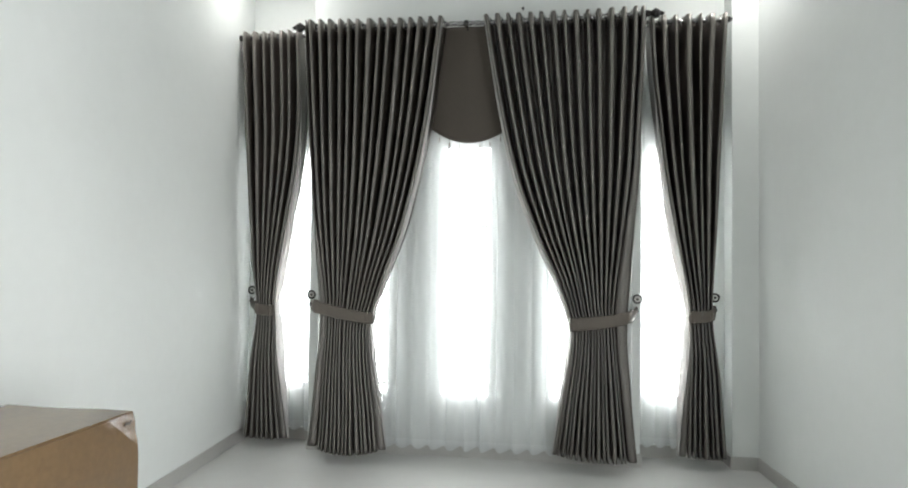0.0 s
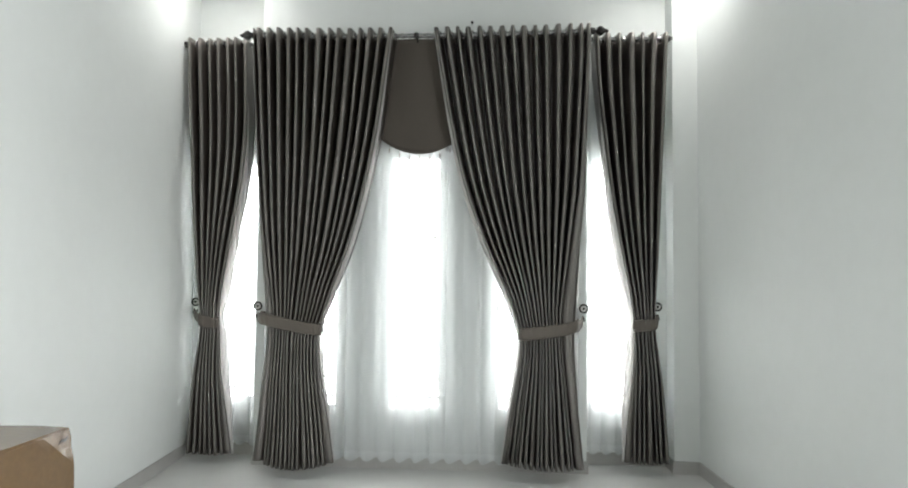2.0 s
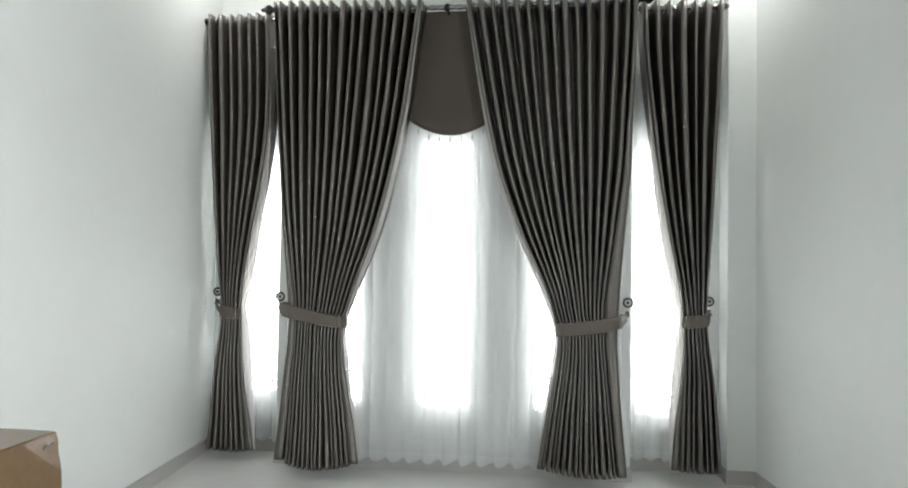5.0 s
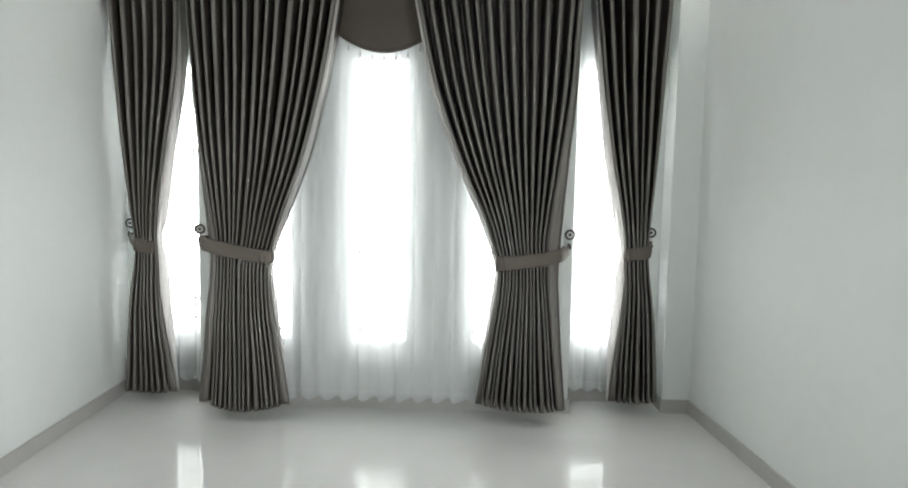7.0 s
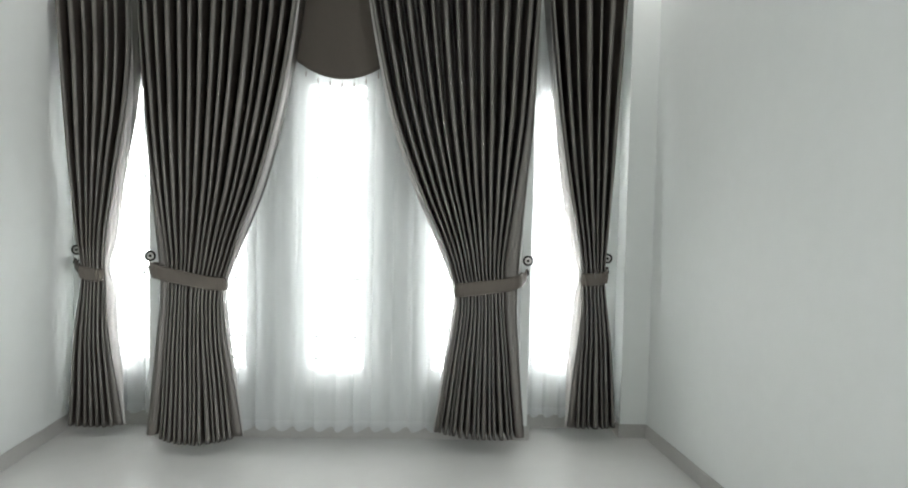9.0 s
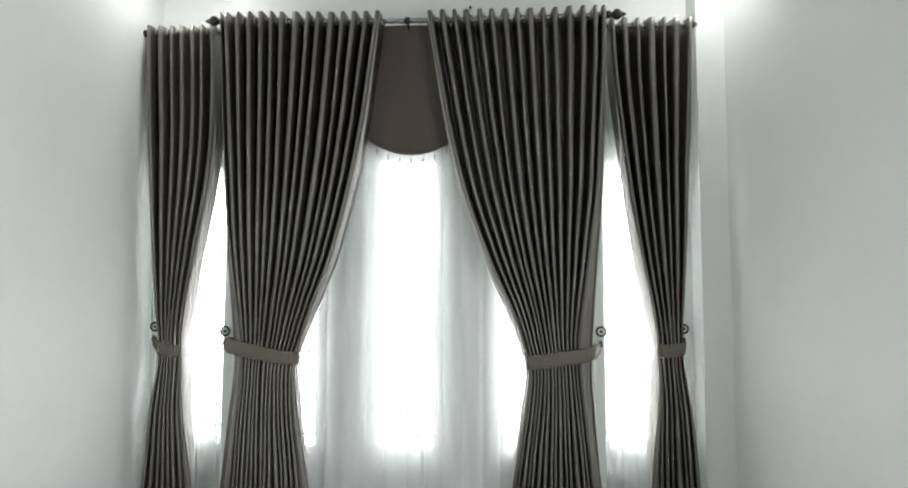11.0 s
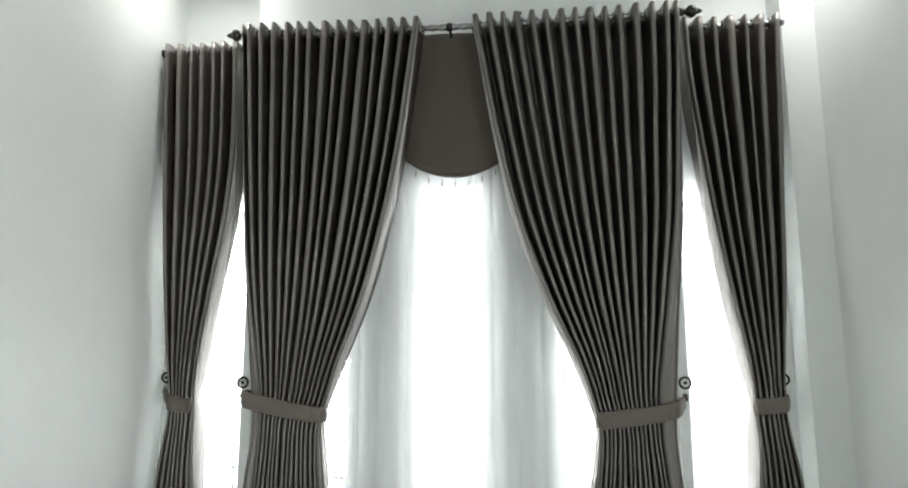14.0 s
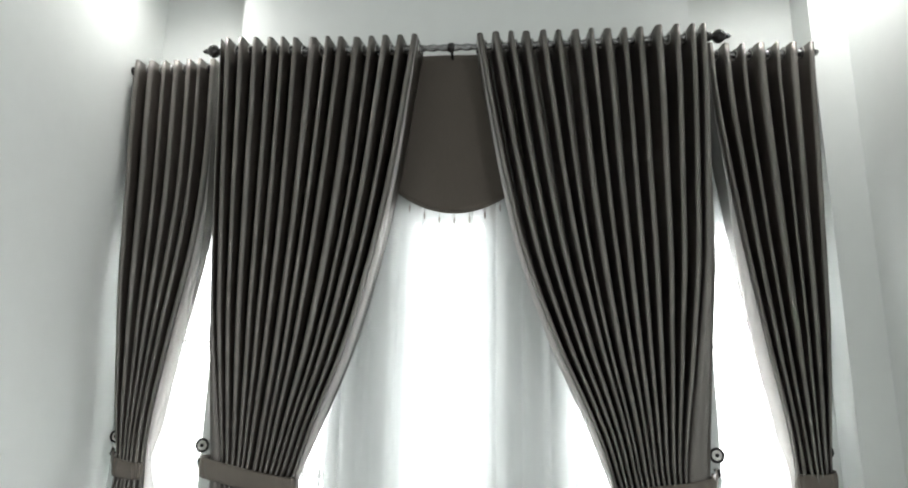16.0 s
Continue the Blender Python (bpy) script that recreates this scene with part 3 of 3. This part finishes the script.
def tieback_hook(x, wall, z, side):
    """Wall hook with a round rosette; side: towards the curtain (+1 or -1)."""
    root = tagged(new("tieback_hook"), "dark metal wall hook with a round rosette", "curtain hook", "tieback hooks")
    part("base_plate", lathe(bmesh.new(), [(0.020, 0), (0.020, 0.004), (0.014, 0.007)], pose(x, wall, z, 90), 18), BLACK_METAL, root, smooth=True)
    part("stem", tube(bmesh.new(), [(x, wall - 0.005, z), (x, wall - 0.028, z)], 0.006), BLACK_METAL, root, smooth=True)
    f = wall - 0.028
    part("rosette_rim", torus(bmesh.new(), 0.0275, 0.0062, pose(x, f - 0.004, z, 90), 26, 8), BLACK_METAL, root, smooth=True)
    disc = part("rosette_disc", lathe(bmesh.new(), [(0.026, 0), (0.026, 0.004), (0.020, 0.006), (0.012, 0.004)], pose(x, f, z, 90), 24), PEWTER, root, "pale pewter disc", True)
    part("knob", lathe(bmesh.new(), [(0.008, 0.004), (0.009, 0.009), (0.005, 0.013), (0.001, 0.014)], pose(x, f, z, 90), 12), BLACK_METAL, disc, "dark centre knob", True)
    for k in range(6):
        a = k * math.pi / 3
        part("petal", lathe(bmesh.new(), [(0.004, 0.004), (0.003, 0.007), (0.001, 0.008)],
                            pose(x + 0.015 * math.cos(a), f, z + 0.015 * math.sin(a), 90), 8), PEWTER, disc, smooth=True)
    pts = [(x + side * 0.004, wall, z - 0.062)]
    for i in range(11):
        a = math.pi * (i / 10)
        pts.append((x + side * (0.004 - 0.022 * math.sin(a) * 0.4), wall - 0.02 - 0.03 * i / 10, z - 0.075 - 0.016 * math.sin(a) + 0.012 * i / 10))
    arm = part("hook_arm", tube(bmesh.new(), pts, 0.0055), BLACK_METAL, root, smooth=True)
    e = pts[-1]
    bm = bmesh.new()
    bmesh.ops.create_uvsphere(bm, u_segments=12, v_segments=8, radius=0.009, matrix=Matrix.Translation(e))
    part("ball_end", bm, BLACK_METAL, arm, smooth=True)


HOOK_Z = 1.156
tieback_hook(-1.594, CENTRE_Y, HOOK_Z - 0.012, 1)
tieback_hook(0.753, CENTRE_Y, HOOK_Z, -1)
tieback_hook(-2.178, SIDE_Y, HOOK_Z, 1)
tieback_hook(1.326, SIDE_Y, HOOK_Z + 0.008, -1)
tieback(-1.520, -1.086, MID_Y + MID_PULL, 1.072, 0.998, (-1.590, CENTRE_Y - 0.045, 1.075))
tieback(0.294, 0.690, MID_Y + MID_PULL, 0.982, 1.048, (0.745, CENTRE_Y - 0.045, 1.075))
tieback(-2.072, -1.924, SIDE_ROD_Y + SIDE_PULL, 1.036, 1.018, (-2.180, SIDE_Y - 0.045, 1.075), 0.088, 0.05)
tieback(1.119, 1.284, SIDE_ROD_Y + SIDE_PULL, 1.036, 1.062, (1.325, SIDE_Y - 0.045, 1.075), 0.088, 0.05)


# ---- curtain poles ----
def finial(bm, x, y, z, d):
    prof = [(0.014, -0.012), (0.022, -0.006), (0.022, 0.002), (0.013, 0.008), (0.020, 0.016), (0.031, 0.028), (0.034, 0.042),
            (0.029, 0.056), (0.018, 0.068), (0.013, 0.074), (0.015, 0.080), (0.010, 0.088), (0.004, 0.096), (0.001, 0.100)]
    return lathe(bm, prof, pose(x, y, z, 0, 90 * d, 0), 18)


def curtain_rod(x0, x1, y, z0, wall, brackets, ends, label, sag=lambda x: 0.0):
    root = tagged(new("curtain_rod"), label, "curtain rod", "curtain rods")
    n = max(8, int((x1 - x0) / 0.004))
    pts = [(x0 + (x1 - x0) * i / n, y, z0 - sag(x0 + (x1 - x0) * i / n)) for i in range(n + 1)]
    part("pole", tube(bmesh.new(), pts, 0.0155, 14, 2, 0.0022, 0.22), POLE_METAL, root, "twisted black pole", True)
    for x, d in ends:
        if d:
            part("finial", finial(bmesh.new(), x, y, z0 - sag(x), d), BLACK_METAL, root, "turned black finial", True)
    for x in brackets:
        z = z0 - sag(x)
        plate = part("bracket_plate", box(bmesh.new(), x - 0.016, x + 0.016, wall - 0.005, wall, z - 0.06, z + 0.035, 0.002), BLACK_METAL, root)
        part("bracket_ring", lathe(bmesh.new(), [(0.0165, -0.017), (0.022, -0.012), (0.024, 0), (0.022, 0.012), (0.0165, 0.017)], pose(x, y, z, 0, 90, 0), 16), BLACK_METAL, plate, smooth=True)
        part("bracket_arm", tube(bmesh.new(), [(x, y + 0.018, z), (x, y + 0.08, z - 0.012), (x, wall, z - 0.012)], 0.007), BLACK_METAL, plate, smooth=True)


curtain_rod(-1.592, 0.788, MID_Y, MID_Z, CENTRE_Y, (-1.585, -0.434, 0.780), ((-1.600, -1), (0.796, 1)),
            "long black twisted curtain pole with turned finials", pole_sag)
curtain_rod(-2.205, -1.66, SIDE_ROD_Y, SIDE_Z, SIDE_Y, (-2.195,), (), "short black twisted curtain pole in the recess")
curtain_rod(0.80, 1.375, SIDE_ROD_Y, SIDE_Z, SIDE_Y, (1.345,), (), "short black twisted curtain pole in the recess")


# ---- white track, valance with bead drops ----
RAIL_Y = 4.566
track = tagged(new("curtain_track"), "slim white enamelled curtain track", "curtain track")
part("rail", box(bmesh.new(), -1.58, 0.77, RAIL_Y - 0.008, RAIL_Y + 0.012, 3.062, 3.084, 0.003), RAIL_WHITE, track)
for x in (-1.5, -0.434, 0.69):
    part("rail_bracket", box(bmesh.new(), x - 0.012, x + 0.012, RAIL_Y + 0.012, CENTRE_Y, 3.068, 3.076, 0.002), RAIL_WHITE, track)

valance = tagged(new("valance"), "plain taupe cloth valance with a rounded piped hem and bead drops", "valance")


def valance_bottom(x):
    return 2.243 + 1.35 * (x + 0.412) ** 2


VX0, VX1, VY = -0.86, 0.02, RAIL_Y - 0.018
nx, nz = 60, 30
verts, faces = [], []
for j in range(nz + 1):
    for i in range(nx + 1):
        x = VX0 + (VX1 - VX0) * i / nx
        b = valance_bottom(x)
        z = 3.062 + (b - 3.062) * j / nz
        y = VY + 0.004 * math.sin(x * 9) * j / nz + 0.003 * math.sin(x * 23 + z * 3)
        verts.append((x, y, z))
for j in range(nz):
    for i in range(nx):
        a = j * (nx + 1) + i
        faces.append((a, a + 1, a + nx + 2, a + nx + 1))
cloth = link_mesh("cloth", verts, faces, VALANCE_CLOTH, True)
cloth.parent = valance
so = cloth.modifiers.new("cloth", "SOLIDIFY")
so.thickness = 0.004
piping = part("piping", tube(bmesh.new(), [(VX0 + (VX1 - VX0) * i / 40, VY + 0.001, valance_bottom(VX0 + (VX1 - VX0) * i / 40) - 0.002) for i in range(41)], 0.006),
     PIPING, valance, "dark piped hem", True)
drop = bpy.data.meshes.new("bead_drop")
bm = bmesh.new()
tube(bm, [(0, 0, 0), (0, 0, -0.022)], 0.0012, 5)
lathe(bm, [(0.001, -0.020), (0.0042, -0.026), (0.005, -0.036), (0.0035, -0.05), (0.001, -0.056)], Matrix.Identity(4), 8)
bm.to_mesh(drop)
bm.free()
drop.materials.append(BEAD)
for k in range(11):
    x = -0.412 + (k - 5) * 0.072
    ob = new("bead_drop", drop)
    ob.matrix_world = pose(x, VY, valance_bottom(x) - 0.007, 0, 0, k * 20)
    ob.parent = piping


# ---- sheer curtains ----
def sheer(label, x0, x1, y, top, bottom, pitch, depth, seed):
    rng = random.Random(seed)
    root = tagged(new("sheer_curtain"), label, "sheer curtain", "sheer curtains")
    count = max(3, int((x1 - x0) / pitch))
    cols, rows = count * 12, 34
    ph = [rng.uniform(-0.5, 0.5) for _ in range(count + 2)]
    am = [rng.uniform(0.45, 1.25) for _ in range(count + 2)]

    def place(i, z):
        u = i / cols * count
        k = int(u)
        f = u - k
        p, a = ph[k] * (1 - f) + ph[k + 1] * f, am[k] * (1 - f) + am[k + 1] * f
        fall = min(1, 0.55 + 0.45 * (top - z) / (top - bottom))
        w = math.sin(2 * math.pi * u + p * 2.2)
        fine = 0.10 * math.sin(2 * math.pi * u * 2.7 + 5 * p)
        return (x0 + (x1 - x0) * i / cols + 0.012 * math.cos(2 * math.pi * u + p) * a, y - depth * a * fall * (w + fine), z)

    def sheet(name, za, zb, n, mat, lift, lab=""):
        v, f = [], []
        for r in range(n + 1):
            for i in range(cols + 1):
                t = r / n
                z = za + (zb - za) * t
                x, yy, zz = place(i, z)
                if zb == bottom:
                    zz += t * 0.018 * math.sin(2 * math.pi * i / cols * count + 1.0)
                v.append((x, yy - lift, zz))
        for r in range(n):
            for i in range(cols):
                a = r * (cols + 1) + i
                f.append((a, a + 1, a + cols + 2, a + cols + 1))
        ob = link_mesh(name, v, f, mat, True)
        ob.parent = root
        tagged(ob, lab)

    sheet("panel", top, bottom + 0.055, rows, VOILE, 0)
    sheet("hem", bottom + 0.055, bottom, 4, HEM, 0, "doubled white hem")


sheer("wide white voile sheer hanging in soft folds", -1.545, 0.70, RAIL_Y + 0.064, 3.02, 0.075, 0.116, 0.015, 21)
sheer("narrow white voile sheer before the side window", -2.14, -1.640, 4.862, 3.02, 0.105, 0.085, 0.016, 22)
sheer("narrow white voile sheer before the side window", 0.795, 1.265, 4.862, 3.02, 0.105, 0.085, 0.016, 23)


# ---- cardboard carton by the side wall ----
def carton(x0, x1, y0, y1, h):
    root = tagged(new("carton"), "large brown cardboard carton with a dented top corner", "carton")
    bm = bmesh.new()
    box(bm, x0, x1, y0, y1, 0, h)
    bmesh.ops.subdivide_edges(bm, edges=bm.edges[:], cuts=23, use_grid_fill=True)
    corner = Vector((x1, y1, h))
    a, b, c = Vector((x1, y1 - 0.19, h)), Vector((x1 - 0.018, y1, h)), Vector((x1, y1, h - 0.13))
    cut = (b - a).cross(c - a).normalized()                    # plane of the crushed corner
    cut *= -1 if cut.dot(corner - a) < 0 else 1
    for v in bm.verts:
        over = (v.co - a).dot(cut)
        if over > 0:
            v.co -= cut * over
        p = v.co.copy()
        d = (p - corner).length
        n1 = noise.noise(p * 3.1) * 0.006 + noise.noise(p * 9) * 0.002
        v.co += Vector((n1, n1 * 0.6, n1 * 0.8 if p.z > 0.02 else 0))
        v.co.x += 0.022 * (h - p.z) / h if p.x > x1 - 0.01 else 0
        if d < 0.17:
            k = (1 - d / 0.17) ** 1.3
            crumple = noise.noise(p * 26) + 0.6 * noise.noise(p * 61)
            v.co += Vector((-0.002 * k + 0.006 * k * crumple, -0.001 * k, -0.004 * k + 0.004 * k * crumple))
    bmesh.ops.bevel(bm, geom=[e for e in bm.edges if e.calc_face_angle(0) > 1.0], offset=0.004, segments=2, affect="EDGES")
    part("body", bm, CARTON, root, smooth=False)
    part("flap", box(bmesh.new(), x0 + 0.006, x1 - 0.004, y0 + 0.006, y1 - 0.06, h - 0.001, h + 0.0035), CARTON, root)
    tear = bmesh.new()
    mid = (a + b + c) / 3 + cut * 0.004
    for i in range(9):
        t = i / 8
        w = 0.004 * math.sin(math.pi * t) + 0.0008
        p = mid + Vector((0.002, -0.02 + 0.045 * t, 0.012 * t + 0.004 * math.sin(7 * t)))
        tear.verts.new(p + Vector((0, 0, w)))
        tear.verts.new(p - Vector((0, 0, w)))
    tear.verts.ensure_lookup_table()
    for i in range(8):
        tear.faces.new([tear.verts[k] for k in (2 * i, 2 * i + 1, 2 * i + 3, 2 * i + 2)])
    torn = part("tear", tear, PIPING, root, "dark tear in the crushed corner")
    torn.modifiers.new("lip", "SOLIDIFY").thickness = 0.002
    return root


carton(-1.965, -1.410, 1.33, 2.335, 0.814)


# ---- screw stub left in the wall above the pole ----
stub = tagged(new("wall_screw"), "small dark screw stub in bare white wall", "screw")
part("shank", tube(bmesh.new(), [(-0.052, CENTRE_Y, 3.222), (-0.052, CENTRE_Y - 0.03, 3.223)], 0.004), BLACK_METAL, stub, smooth=True)
part("head", lathe(bmesh.new(), [(0.004, 0), (0.009, 0.002), (0.009, 0.005), (0.003, 0.008)], pose(-0.052, CENTRE_Y - 0.03, 3.223, 90), 12), BLACK_METAL, stub, smooth=True)
